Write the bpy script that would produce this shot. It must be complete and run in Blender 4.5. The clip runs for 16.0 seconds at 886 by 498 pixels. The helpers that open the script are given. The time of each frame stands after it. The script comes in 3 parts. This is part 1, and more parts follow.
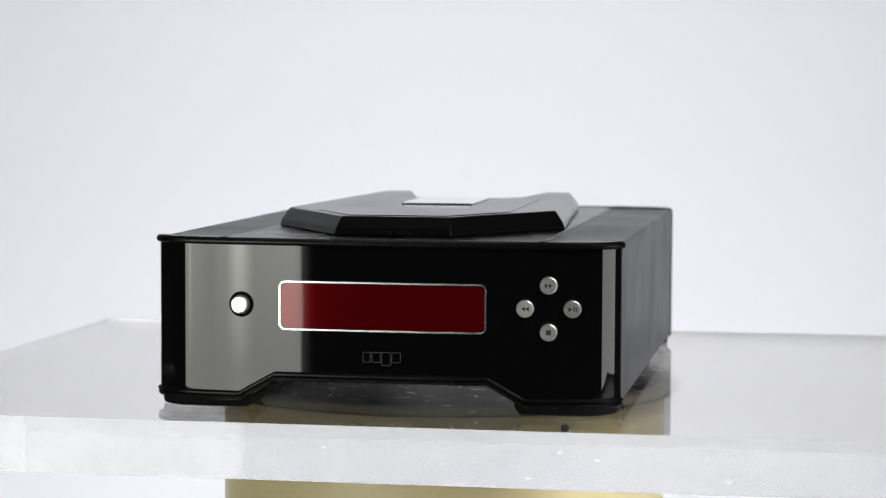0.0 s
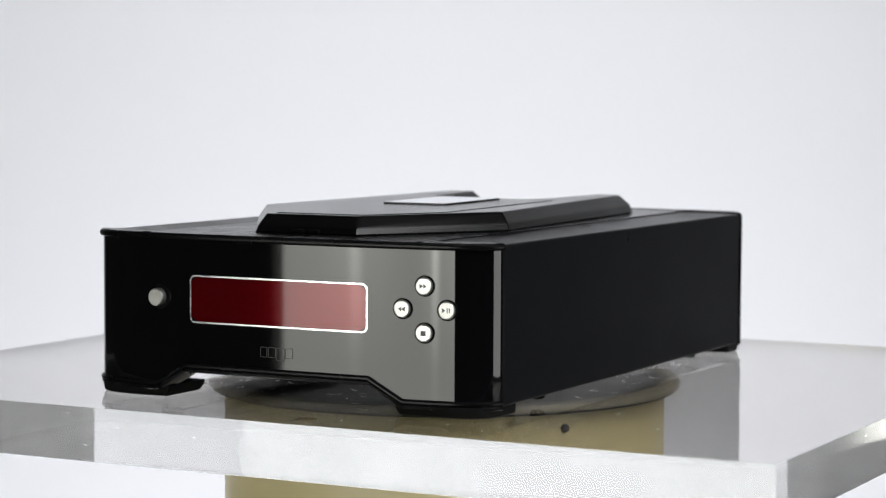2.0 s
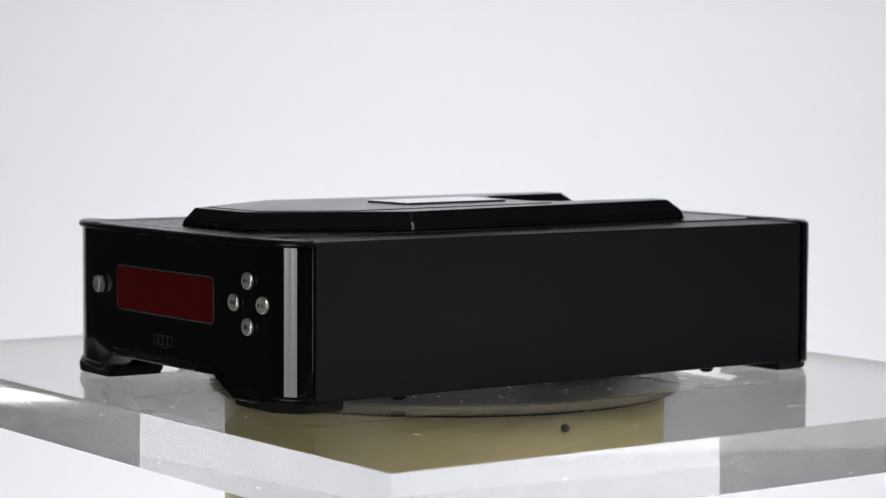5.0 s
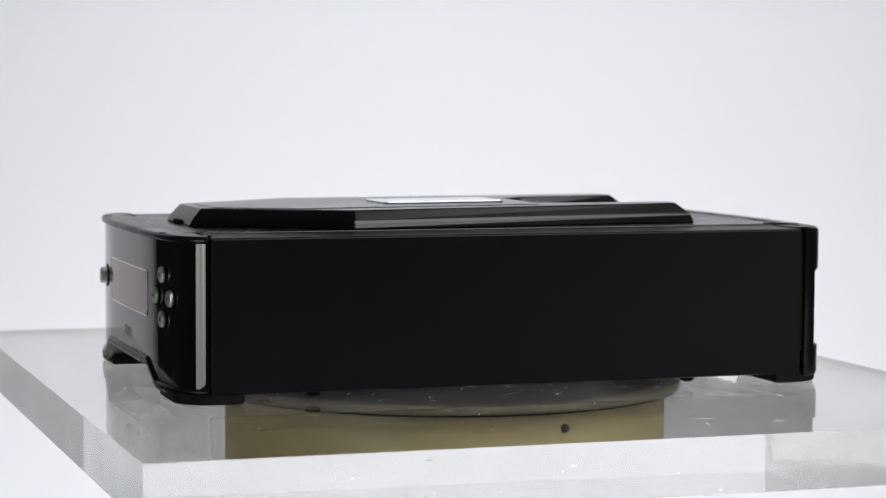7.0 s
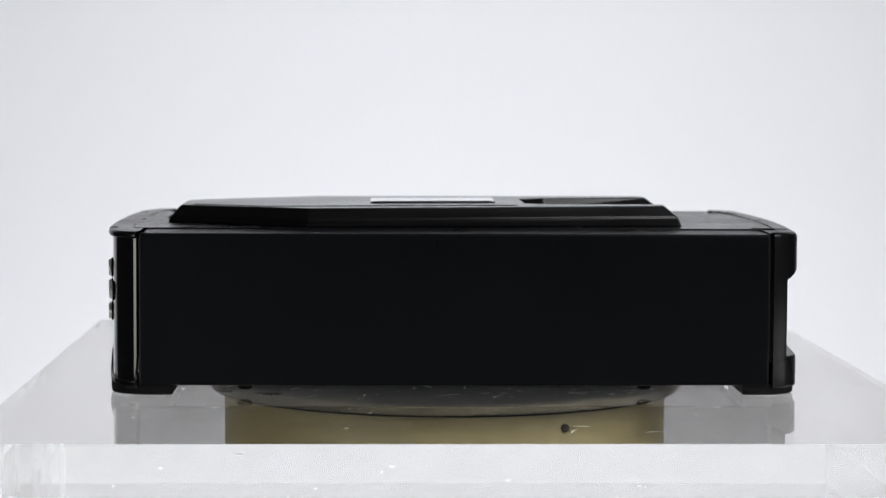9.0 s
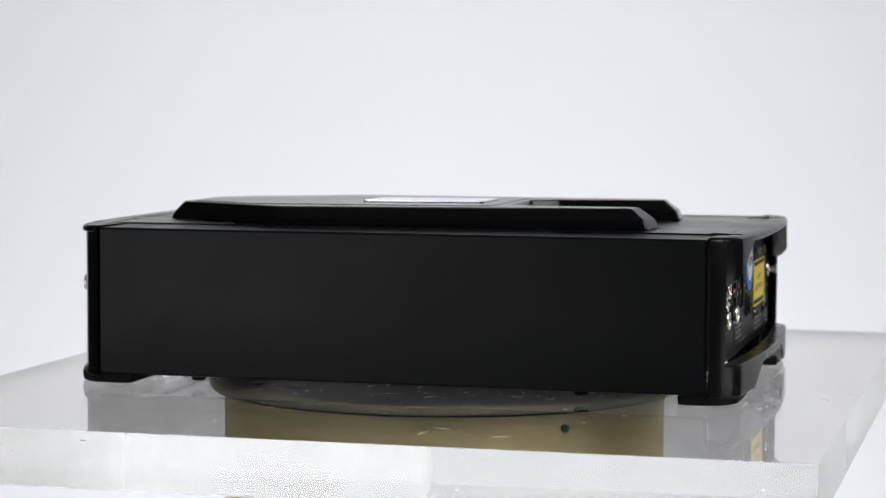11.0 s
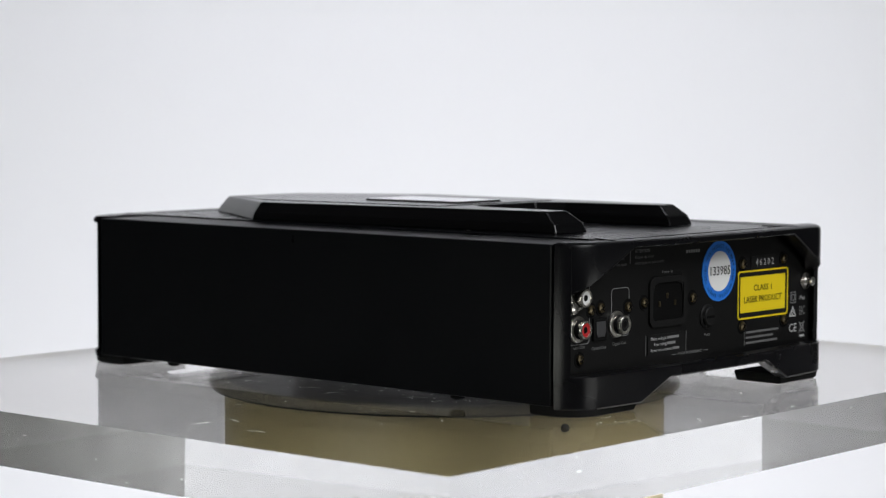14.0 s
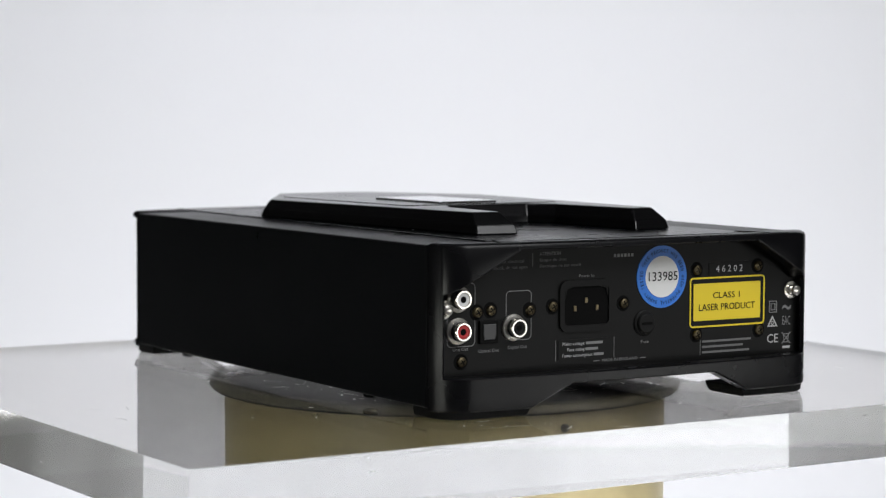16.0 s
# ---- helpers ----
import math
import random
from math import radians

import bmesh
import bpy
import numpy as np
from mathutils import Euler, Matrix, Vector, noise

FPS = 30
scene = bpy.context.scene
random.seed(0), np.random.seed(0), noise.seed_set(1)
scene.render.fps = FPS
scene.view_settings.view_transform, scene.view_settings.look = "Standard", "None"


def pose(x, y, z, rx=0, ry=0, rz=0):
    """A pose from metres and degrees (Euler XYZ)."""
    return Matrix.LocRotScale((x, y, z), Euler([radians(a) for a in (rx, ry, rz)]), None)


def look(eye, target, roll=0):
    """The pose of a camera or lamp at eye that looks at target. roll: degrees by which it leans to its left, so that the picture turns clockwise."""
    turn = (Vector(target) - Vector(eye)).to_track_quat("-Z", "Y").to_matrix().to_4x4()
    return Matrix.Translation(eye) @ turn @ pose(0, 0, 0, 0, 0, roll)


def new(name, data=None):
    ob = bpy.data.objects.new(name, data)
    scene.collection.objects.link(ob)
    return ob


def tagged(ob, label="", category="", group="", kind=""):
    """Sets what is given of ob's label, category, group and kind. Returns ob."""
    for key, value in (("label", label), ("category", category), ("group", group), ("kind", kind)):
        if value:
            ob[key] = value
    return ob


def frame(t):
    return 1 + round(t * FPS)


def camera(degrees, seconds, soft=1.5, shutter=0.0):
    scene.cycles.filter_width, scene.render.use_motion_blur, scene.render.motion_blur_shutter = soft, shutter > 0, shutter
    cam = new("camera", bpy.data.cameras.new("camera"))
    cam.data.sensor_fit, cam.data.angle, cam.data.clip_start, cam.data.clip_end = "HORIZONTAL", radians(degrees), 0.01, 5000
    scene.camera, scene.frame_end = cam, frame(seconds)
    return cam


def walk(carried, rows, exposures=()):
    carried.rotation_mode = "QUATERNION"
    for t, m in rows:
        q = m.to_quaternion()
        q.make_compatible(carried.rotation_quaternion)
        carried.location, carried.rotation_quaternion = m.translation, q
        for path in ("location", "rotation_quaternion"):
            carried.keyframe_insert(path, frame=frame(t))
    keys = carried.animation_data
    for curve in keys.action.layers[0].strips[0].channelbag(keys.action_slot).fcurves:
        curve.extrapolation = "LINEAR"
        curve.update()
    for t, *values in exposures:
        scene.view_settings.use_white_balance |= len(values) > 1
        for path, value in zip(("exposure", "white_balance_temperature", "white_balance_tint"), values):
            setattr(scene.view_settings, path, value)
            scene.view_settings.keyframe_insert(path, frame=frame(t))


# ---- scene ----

# ---------- camera: stands still, the turntable turns ----------
cam = camera(21.99, 16.0, soft=1.2)
cam.data.dof.use_dof, cam.data.dof.focus_distance, cam.data.dof.aperture_fstop = True, 1.055, 13.0
EYE_POSE = pose(0, -1.19, 0.1451, 90 - 3.939, 0, 0.056) @ pose(0, 0, 0, 0, 0, 0.262)
walk(cam, [(0.0, EYE_POSE), (16.0, EYE_POSE)])

# ---------- light: white paper backdrop in a dark studio, softboxes, added unseen fills --------------
world = bpy.data.worlds.new("studio_dark")
world.use_nodes = True
world.node_tree.nodes["Background"].inputs[0].default_value = (0.012, 0.012, 0.013, 1)
scene.world = world


def area_lamp(name, place, target, sx, sy, watts, colour):
    data = bpy.data.lights.new(name, "AREA")
    data.shape, data.size, data.size_y = "RECTANGLE", sx, sy
    data.energy, data.color = watts, colour
    ob = new(name, data)
    ob.matrix_world = look(place, target)
    return ob


area_lamp("softbox_side", (1.126, -0.65, -0.085), (0, 0, -0.085), 0.80, 0.20, 1.7, (0.98, 0.985, 0.965))
# Unseen fill from high up, added to brighten the top and rear panel.
area_lamp("softbox_high", (0.95, -0.95, 1.25), (0, 0, 0.03), 1.0, 0.9, 22.0, (0.97, 0.98, 1.0))
# Unseen fills added above and near the floor, to light the paper evenly.
for side, watts in ((-1, 2.02), (1, 1.63)):
    lamp = area_lamp("backdrop_lamp", (side * 0.34, 0.25, 1.60), (side * 0.22, 1.1, -0.60), 0.5, 0.5, watts, (0.905, 0.912, 1.0))
    lamp.data.spread = radians(70)
    area_lamp("floor_backdrop_lamp", (side * 0.30, 0.30, -0.48), (side * 0.10, 1.2, 0.10), 0.6, 0.3, watts, (0.905, 0.912, 1.0))


# ---------- materials ----------
def material(name, colour, rough, metal=0.0, ior=1.5, coat=0.0, grain=0.0, grain_scale=900.0, bump=0.0, mottling=0.0, mottle_scale=20.0, rough_var=0.0, spec=0.5):
    """Principled surface with fine grain (colour, relief) and a broad mottling of colour and gloss."""
    m = bpy.data.materials.new(name)
    m.use_nodes = True
    n, l = m.node_tree.nodes, m.node_tree.links
    b = n["Principled BSDF"]
    b.inputs["Base Color"].default_value = (*colour, 1)
    b.inputs["Roughness"].default_value = rough
    b.inputs["Metallic"].default_value = metal
    b.inputs["IOR"].default_value = ior
    b.inputs["Specular IOR Level"].default_value = spec
    b.inputs["Coat Weight"].default_value = coat
    b.inputs["Coat Roughness"].default_value = 0.03
    co = n.new("ShaderNodeTexCoord")
    if grain or bump:
        fine = n.new("ShaderNodeTexNoise")
        fine.inputs["Scale"].default_value = grain_scale
        fine.inputs["Detail"].default_value = 3
        l.new(co.outputs["Object"], fine.inputs["Vector"])
    if bump:
        bp = n.new("ShaderNodeBump")
        bp.inputs["Strength"].default_value = bump
        bp.inputs["Distance"].default_value = 0.0006
        l.new(fine.outputs["Fac"], bp.inputs["Height"])
        l.new(bp.outputs["Normal"], b.inputs["Normal"])
    if mottling or grain or rough_var:
        broad = n.new("ShaderNodeTexNoise")
        broad.inputs["Scale"].default_value = mottle_scale
        broad.inputs["Detail"].default_value = 5
        l.new(co.outputs["Object"], broad.inputs["Vector"])
    if mottling or grain:
        mix = n.new("ShaderNodeMix")
        mix.data_type = "RGBA"
        mix.inputs["A"].default_value = (*[c * (1 - mottling - grain) for c in colour], 1)
        mix.inputs["B"].default_value = (*[min(1, c * (1 + mottling + grain)) for c in colour], 1)
        if grain:
            add = n.new("ShaderNodeMath")
            add.operation = "MULTIPLY_ADD"
            add.inputs[1].default_value = grain / (grain + mottling)
            l.new(fine.outputs["Fac"], add.inputs[0])
            sc = n.new("ShaderNodeMath")
            sc.operation = "MULTIPLY"
            sc.inputs[1].default_value = mottling / (grain + mottling)
            l.new(broad.outputs["Fac"], sc.inputs[0])
            l.new(sc.outputs[0], add.inputs[2])
            l.new(add.outputs[0], mix.inputs["Factor"])
        else:
            l.new(broad.outputs["Fac"], mix.inputs["Factor"])
        l.new(mix.outputs["Result"], b.inputs["Base Color"])
    if rough_var:
        mr = n.new("ShaderNodeMapRange")
        mr.inputs["From Min"].default_value, mr.inputs["From Max"].default_value = 0.3, 0.7
        mr.inputs["To Min"].default_value, mr.inputs["To Max"].default_value = max(0.01, rough - rough_var), rough + rough_var
        l.new(broad.outputs["Fac"], mr.inputs["Value"])
        l.new(mr.outputs["Result"], b.inputs["Roughness"])
    return m


GLOSS = material("gloss_black_acrylic", (0.0032, 0.0032, 0.0038), 0.035, rough_var=0.012, mottle_scale=9)
SATIN = material("satin_black_paint", (0.0058, 0.0062, 0.0072), 0.31, spec=0.07, grain=0.15, bump=0.12, grain_scale=2500, mottling=0.12, rough_var=0.04)
MOULD = material("black_moulding", (0.0042, 0.0042, 0.0050), 0.27, spec=0.22, bump=0.06, grain=0.1, grain_scale=2000, rough_var=0.04)
LID = material("black_lid_paint", (0.0042, 0.0042, 0.0046), 0.21, spec=0.27, bump=0.008, grain=0.12, grain_scale=2500, rough_var=0.03)
DECK = material("black_deck_paint", (0.0045, 0.0047, 0.0056), 0.27, spec=0.28, grain=0.15, bump=0.03, grain_scale=2500, mottling=0.12, rough_var=0.04)
RUBBER = material("black_rubber", (0.004, 0.004, 0.004), 0.62, spec=0.12, bump=0.2, grain=0.15, grain_scale=1500)
# Near-black for hidden parts, also painted in as shade of holes and slots.
HOLE = material("black_and_hole_shade", (0.0025, 0.0025, 0.0025), 0.7, spec=0.1)
PANEL = material("rear_panel_black", (0.0055, 0.0055, 0.0055), 0.48, spec=0.2, bump=0.05, grain=0.15, grain_scale=2500, mottling=0.1)
SILVER = material("brushed_silver", (0.80, 0.79, 0.76), 0.46, metal=1.0, bump=0.05, grain=0.05, grain_scale=1800, rough_var=0.05)
CHROME = material("polished_outline", (0.80, 0.80, 0.80), 0.24, metal=1.0, rough_var=0.03)
PLATE = material("polished_plate", (0.82, 0.83, 0.85), 0.10, metal=1.0, rough_var=0.03)
NICKEL = material("nickel", (0.82, 0.79, 0.73), 0.27, metal=1.0, rough_var=0.04)
BRASS = material("dulled_brass_screw", (0.14, 0.115, 0.07), 0.38, metal=1.0, mottling=0.3, mottle_scale=700, rough_var=0.1)
RED = material("red_display_filter", (0.115, 0.0007, 0.0030), 0.10, metal=0.32, spec=0.0, coat=0.9, mottling=0.06, mottle_scale=30)
WHITE = material("white_print", (0.52, 0.52, 0.52), 0.5)
GREY = material("grey_print", (0.22, 0.22, 0.22), 0.5)
DIM = material("dim_print", (0.15, 0.15, 0.15), 0.5)
FAINT = material("faint_print", (0.055, 0.055, 0.055), 0.4)
INK = material("black_ink", (0.010, 0.010, 0.010), 0.5, spec=0.15)
YELLOW = material("yellow_label", (0.85, 0.64, 0.01), 0.42, mottling=0.03)
BLUE = material("blue_sticker", (0.02, 0.19, 0.72), 0.42, mottling=0.04)
PAPERW = material("white_sticker", (0.88, 0.88, 0.87), 0.5, mottling=0.02)
REDP = material("red_plastic", (0.45, 0.012, 0.015), 0.35)
WHITEP = material("white_plastic", (0.75, 0.75, 0.74), 0.35)
PAPER = material("white_paper", (0.86, 0.865, 0.87), 0.85, mottling=0.012, mottle_scale=1.6, bump=0.03, grain=0.01, grain_scale=300)
STAND = material("cream_painted_stand", (0.88, 0.74, 0.41), 0.34, mottling=0.14, mottle_scale=16, bump=0.05, grain=0.03, grain_scale=400)
DISC = material("scuffed_metal_disc", (0.050, 0.048, 0.046), 0.40, metal=0.3, mottling=0.5, mottle_scale=45, rough_var=0.1)
DARK = material("grey_studio_cloth", (0.15, 0.148, 0.145), 0.9, mottling=0.2, mottle_scale=3)
RIM = material("dull_cream_rim", (0.34, 0.31, 0.22), 0.36, mottling=0.2, mottle_scale=30)
SCUFF = material("grey_scuff", (0.55, 0.55, 0.54), 0.6)
DUST = material("pale_scratch", (0.75, 0.75, 0.72), 0.6)


def clear_acrylic():
    """Clear slab with a faint warm tint, smeared by wiping and dulled by fine scratches."""
    m = bpy.data.materials.new("clear_acrylic")
    m.use_nodes = True
    n, l = m.node_tree.nodes, m.node_tree.links
    b = n["Principled BSDF"]
    b.inputs["Transmission Weight"].default_value = 1
    b.inputs["IOR"].default_value = 1.49
    co = n.new("ShaderNodeTexCoord")
    mp = n.new("ShaderNodeMapping")
    mp.inputs["Rotation"].default_value = (0, 0, 0.5)
    mp.inputs["Scale"].default_value = (9, 55, 9)
    l.new(co.outputs["Object"], mp.inputs["Vector"])
    smear = n.new("ShaderNodeTexNoise")
    smear.inputs["Scale"].default_value, smear.inputs["Detail"].default_value, smear.inputs["Distortion"].default_value = 1.0, 6, 0.8
    l.new(mp.outputs["Vector"], smear.inputs["Vector"])
    ramp = n.new("ShaderNodeValToRGB")
    e = ramp.color_ramp.elements
    e[0].position, e[0].color = 0.30, (0.83, 0.815, 0.795, 1)
    e[1].position, e[1].color = 0.72, (0.69, 0.673, 0.652, 1)
    l.new(smear.outputs["Fac"], ramp.inputs["Fac"])
    l.new(ramp.outputs["Color"], b.inputs["Base Color"])
    mr = n.new("ShaderNodeMapRange")
    mr.inputs["From Min"].default_value, mr.inputs["From Max"].default_value = 0.4, 0.75
    mr.inputs["To Min"].default_value, mr.inputs["To Max"].default_value = 0.0, 0.03
    l.new(smear.outputs["Fac"], mr.inputs["Value"])
    l.new(mr.outputs["Result"], b.inputs["Roughness"])
    return m


def hazy_edge():
    """Sawn and flame-polished acrylic edge: mostly clear, with a milky haze."""
    m = bpy.data.materials.new("hazy_acrylic_edge")
    m.use_nodes = True
    n, l = m.node_tree.nodes, m.node_tree.links
    b = n["Principled BSDF"]
    b.inputs["Base Color"].default_value = (0.985, 0.988, 0.98, 1)
    b.inputs["Transmission Weight"].default_value = 1
    b.inputs["IOR"].default_value = 1.49
    b.inputs["Roughness"].default_value = 0.03
    co = n.new("ShaderNodeTexCoord")
    w = n.new("ShaderNodeTexNoise")
    w.inputs["Scale"].default_value = 22
    w.inputs["Detail"].default_value = 6
    l.new(co.outputs["Object"], w.inputs["Vector"])
    mr = n.new("ShaderNodeMapRange")
    mr.inputs["From Min"].default_value, mr.inputs["From Max"].default_value = 0.3, 0.7
    mr.inputs["To Min"].default_value, mr.inputs["To Max"].default_value = 0.12, 0.21
    l.new(w.outputs["Fac"], mr.inputs["Value"])
    mix = n.new("ShaderNodeMixShader")
    l.new(mr.outputs["Result"], mix.inputs[0])
    l.new(b.outputs[0], mix.inputs[1])
    bloom = n.new("ShaderNodeBsdfDiffuse")
    bloom.inputs["Color"].default_value = (0.95, 0.955, 0.95, 1)
    l.new(bloom.outputs[0], mix.inputs[2])
    l.new(mix.outputs[0], n["Material Output"].inputs["Surface"])
    return m


def softbox_cloth():
    """Glowing diffuser cloth: an even field, brighter towards the top and at two folds."""
    m = bpy.data.materials.new("softbox_cloth")
    m.use_nodes = True
    n, l = m.node_tree.nodes, m.node_tree.links
    n.remove(n["Principled BSDF"])
    em = n.new("ShaderNodeEmission")
    em.inputs["Color"].default_value = (0.985, 1.0, 0.925, 1)
    co = n.new("ShaderNodeTexCoord")
    sep = n.new("ShaderNodeSeparateXYZ")
    l.new(co.outputs["Generated"], sep.inputs[0])
    ramp = n.new("ShaderNodeValToRGB")
    e = ramp.color_ramp.elements
    e[0].position, e[0].color = 0.0, (0.10, 0.10, 0.10, 1)
    e[1].position, e[1].color = 1.0, (0.05, 0.05, 0.05, 1)
    for p, c in ((0.06, 0.15), (0.14, 0.30), (0.19, 0.75), (0.26, 0.25), (0.5, 0.10), (0.62, 0.25), (0.69, 1.0), (0.77, 0.22), (0.97, 0.30)):
        k = e.new(p)
        k.color = (c, c, c, 1)
    ramp.color_ramp.interpolation = "EASE"
    l.new(sep.outputs["X"], ramp.inputs["Fac"])
    up = n.new("ShaderNodeMapRange")
    up.inputs["From Min"].default_value, up.inputs["From Max"].default_value = 0.36, 0.70
    up.inputs["To Min"].default_value, up.inputs["To Max"].default_value = 0.1, 1.0
    l.new(sep.outputs["Z"], up.inputs["Value"])
    mul = n.new("ShaderNodeMath")
    mul.operation = "MULTIPLY"
    l.new(ramp.outputs["Color"], mul.inputs[0])
    l.new(up.outputs["Result"], mul.inputs[1])
    add = n.new("ShaderNodeMath")
    add.operation = "MULTIPLY_ADD"
    add.inputs[1].default_value, add.inputs[2].default_value = 6.5, 4.0
    l.new(mul.outputs[0], add.inputs[0])
    l.new(add.outputs[0], em.inputs["Strength"])
    l.new(em.outputs[0], n["Material Output"].inputs["Surface"])
    return m


CLOTH = softbox_cloth()
ACRYLIC, EDGE = clear_acrylic(), hazy_edge()


# ---------- mesh helpers ----------
def part(name, bm, mat, parent=None, label="", smooth=False):
    me = bpy.data.meshes.new(name)
    bmesh.ops.recalc_face_normals(bm, faces=bm.faces)
    bm.to_mesh(me)
    bm.free()
    me.materials.append(mat)
    for p in me.polygons:
        p.use_smooth = smooth
    if smooth:
        me.set_sharp_from_angle(angle=radians(35))
    ob = new(name, me)
    if parent:
        ob.parent = parent
    if label:
        tagged(ob, label)
    return ob


def rounded(bm, width, segments=2, angle=30):
    edges = [e for e in bm.edges if len(e.link_faces) == 2 and e.calc_face_angle(0) > radians(angle)]
    bmesh.ops.bevel(bm, geom=edges, offset=width, segments=segments, affect="EDGES", profile=0.5, clamp_overlap=True)
    return bm


def box(x0, x1, y0, y1, z0, z1, bevel=0.0, segments=2):
    bm = bmesh.new()
    bmesh.ops.create_cube(bm, size=1, matrix=Matrix.Translation(((x0 + x1) / 2, (y0 + y1) / 2, (z0 + z1) / 2)) @ Matrix.Diagonal((x1 - x0, y1 - y0, z1 - z0, 1)))
    return rounded(bm, bevel, segments) if bevel else bm


def prism(outline, a0, a1, axis="z", bevel=0.0, segments=2):
    """A closed outline of 2D points, pushed from a0 to a1 along the axis (z: x,y; y: x,z)."""
    bm = bmesh.new()
    put = (lambda u, v, a: (u, v, a)) if axis == "z" else (lambda u, v, a: (u, a, v))
    lo = [bm.verts.new(put(u, v, a0)) for u, v in outline]
    hi = [bm.verts.new(put(u, v, a1)) for u, v in outline]
    bm.faces.new(lo)
    bm.faces.new(list(reversed(hi)))
    for i in range(len(outline)):
        j = (i + 1) % len(outline)
        bm.faces.new((lo[i], lo[j], hi[j], hi[i]))
    bmesh.ops.recalc_face_normals(bm, faces=bm.faces)
    return rounded(bm, bevel, segments) if bevel else bm


def lathe(profile, segments=40, where=Matrix()):
    """Turn a profile of (radius, height) about the z axis."""
    bm = bmesh.new()
    rings = []
    for r, z in profile:
        if r < 1e-7:
            rings.append([bm.verts.new(where @ Vector((0, 0, z)))])
        else:
            rings.append([bm.verts.new(where @ Vector((r * math.cos(2 * math.pi * i / segments), r * math.sin(2 * math.pi * i / segments), z))) for i in range(segments)])
    for a, b in zip(rings, rings[1:]):
        for i in range(segments):
            j = (i + 1) % segments
            if len(a) == 1 and len(b) > 1:
                bm.faces.new((a[0], b[i], b[j]))
            elif len(b) == 1 and len(a) > 1:
                bm.faces.new((a[i], a[j], b[0]))
            elif len(a) > 1:
                bm.faces.new((a[i], a[j], b[j], b[i]))
    return bm


def rounded_rect(w, h, r, n=5, cx=0.0, cz=0.0):
    pts = []
    for sx, sz, a0 in ((1, 1, 0), (-1, 1, 90), (-1, -1, 180), (1, -1, 270)):
        for i in range(n + 1):
            a = radians(a0 + 90 * i / n)
            pts.append((cx + sx * (w / 2 - r) + r * math.cos(a), cz + sz * (h / 2 - r) + r * math.sin(a)))
    return pts


def frame_ring(outer, inner, a0, a1):
    """A flat ring between two outlines of equal count in the x,z plane, from y=a0 to a1."""
    bm = bmesh.new()
    k = len(outer)
    rows = [[bm.verts.new((u, a, v)) for u, v in o] for o, a in ((inner, a0), (outer, a0), (outer, a1), (inner, a1))]
    for r in range(4):
        for i in range(k):
            bm.faces.new((rows[r][i], rows[r][(i + 1) % k], rows[(r + 1) % 4][(i + 1) % k], rows[(r + 1) % 4][i]))
    return bm


TO_FRONT = Matrix.Rotation(radians(90), 4, "X")    # z axis to -y
TO_REAR = Matrix.Rotation(radians(-90), 4, "X")    # z axis to +y


# ---------- studio: backdrop sweep, unseen room shell ---
def backdrop():
    bm = bmesh.new()
    prof = [(-0.25, -0.60), (0.55, -0.60)]
    for i in range(1, 13):
        a = radians(90 * i / 12)
        prof.append((0.55 + 0.65 * math.sin(a), 0.05 - 0.65 * math.cos(a)))
    prof.append((1.20, 0.72))
    xs = [-1.20 + 2.40 * i / 24 for i in range(25)]
    grid = [[bm.verts.new((x, y + 0.004 * math.sin(3 * x + 1), z)) for x in xs] for y, z in prof]
    for a, b in zip(grid, grid[1:]):
        for i in range(24):
            bm.faces.new((a[i], a[i + 1], b[i + 1], b[i]))
    ob = part("backdrop", bm, PAPER, smooth=True)
    sol = ob.modifiers.new("paper", "SOLIDIFY")
    sol.thickness, sol.offset = 0.002, 1
    tagged(ob, "white seamless paper sweep behind the turntable", "backdrop", kind="structure")


def studio_room():
    # Unseen shell, added to set what gloss and slab edges mirror.
    for name, b in (("floor", (-3, 3, -3.2, 2.2, -0.70, -0.62)), ("ceiling", (-3, 3, -3.2, 2.2, 2.4, 2.5)), ("wall_north", (-3, 3, 2.2, 2.3, -0.7, 2.5)),
                    ("wall_south", (-3, 3, -3.3, -3.2, -0.7, 2.5)), ("wall_west", (-3.1, -3, -3.3, 2.3, -0.7, 2.5)), ("wall_east", (3, 3.1, -3.3, 2.3, -0.7, 2.5))):
        tagged(part(name, box(*b), DARK), "unseen added grey studio " + name.split("_")[0], name.split("_")[0], kind="structure")


def softbox():
    """The low softbox that the gloss panel mirrors: glowing cloth in a dark tapered hood."""
    ob = new("softbox_light")
    tagged(ob, "low rectangular softbox with glowing white cloth", "softbox")
    ob.matrix_world = look((-0.904, -1.074, -0.08), (0, 0, -0.08)) @ Matrix.Rotation(radians(-90), 4, "X")
    part("diffuser", box(-0.382, 0.382, 0.0, 0.003, -0.19, 0.19), CLOTH, ob)
    bm = bmesh.new()
    rows = [[bm.verts.new((x * k, y, z * k)) for x, z in ((-0.4, -0.2), (0.4, -0.2), (0.4, 0.2), (-0.4, 0.2))] for k, y in ((1, 0.0), (1, -0.02), (0.35, -0.3))]
    for p, q in zip(rows, rows[1:]):
        for i in range(4):
            bm.faces.new((p[i], p[(i + 1) % 4], q[(i + 1) % 4], q[i]))
    bm.faces.new(rows[-1])
    part("hood", bm, DARK, ob)
    part("pole", box(-0.012, 0.012, -0.30, -0.276, -0.54, 0.0), DARK, ob)


backdrop()
studio_room()
softbox()


# ---------- stand, disc and slab ----------
SLAB_T = 0.025


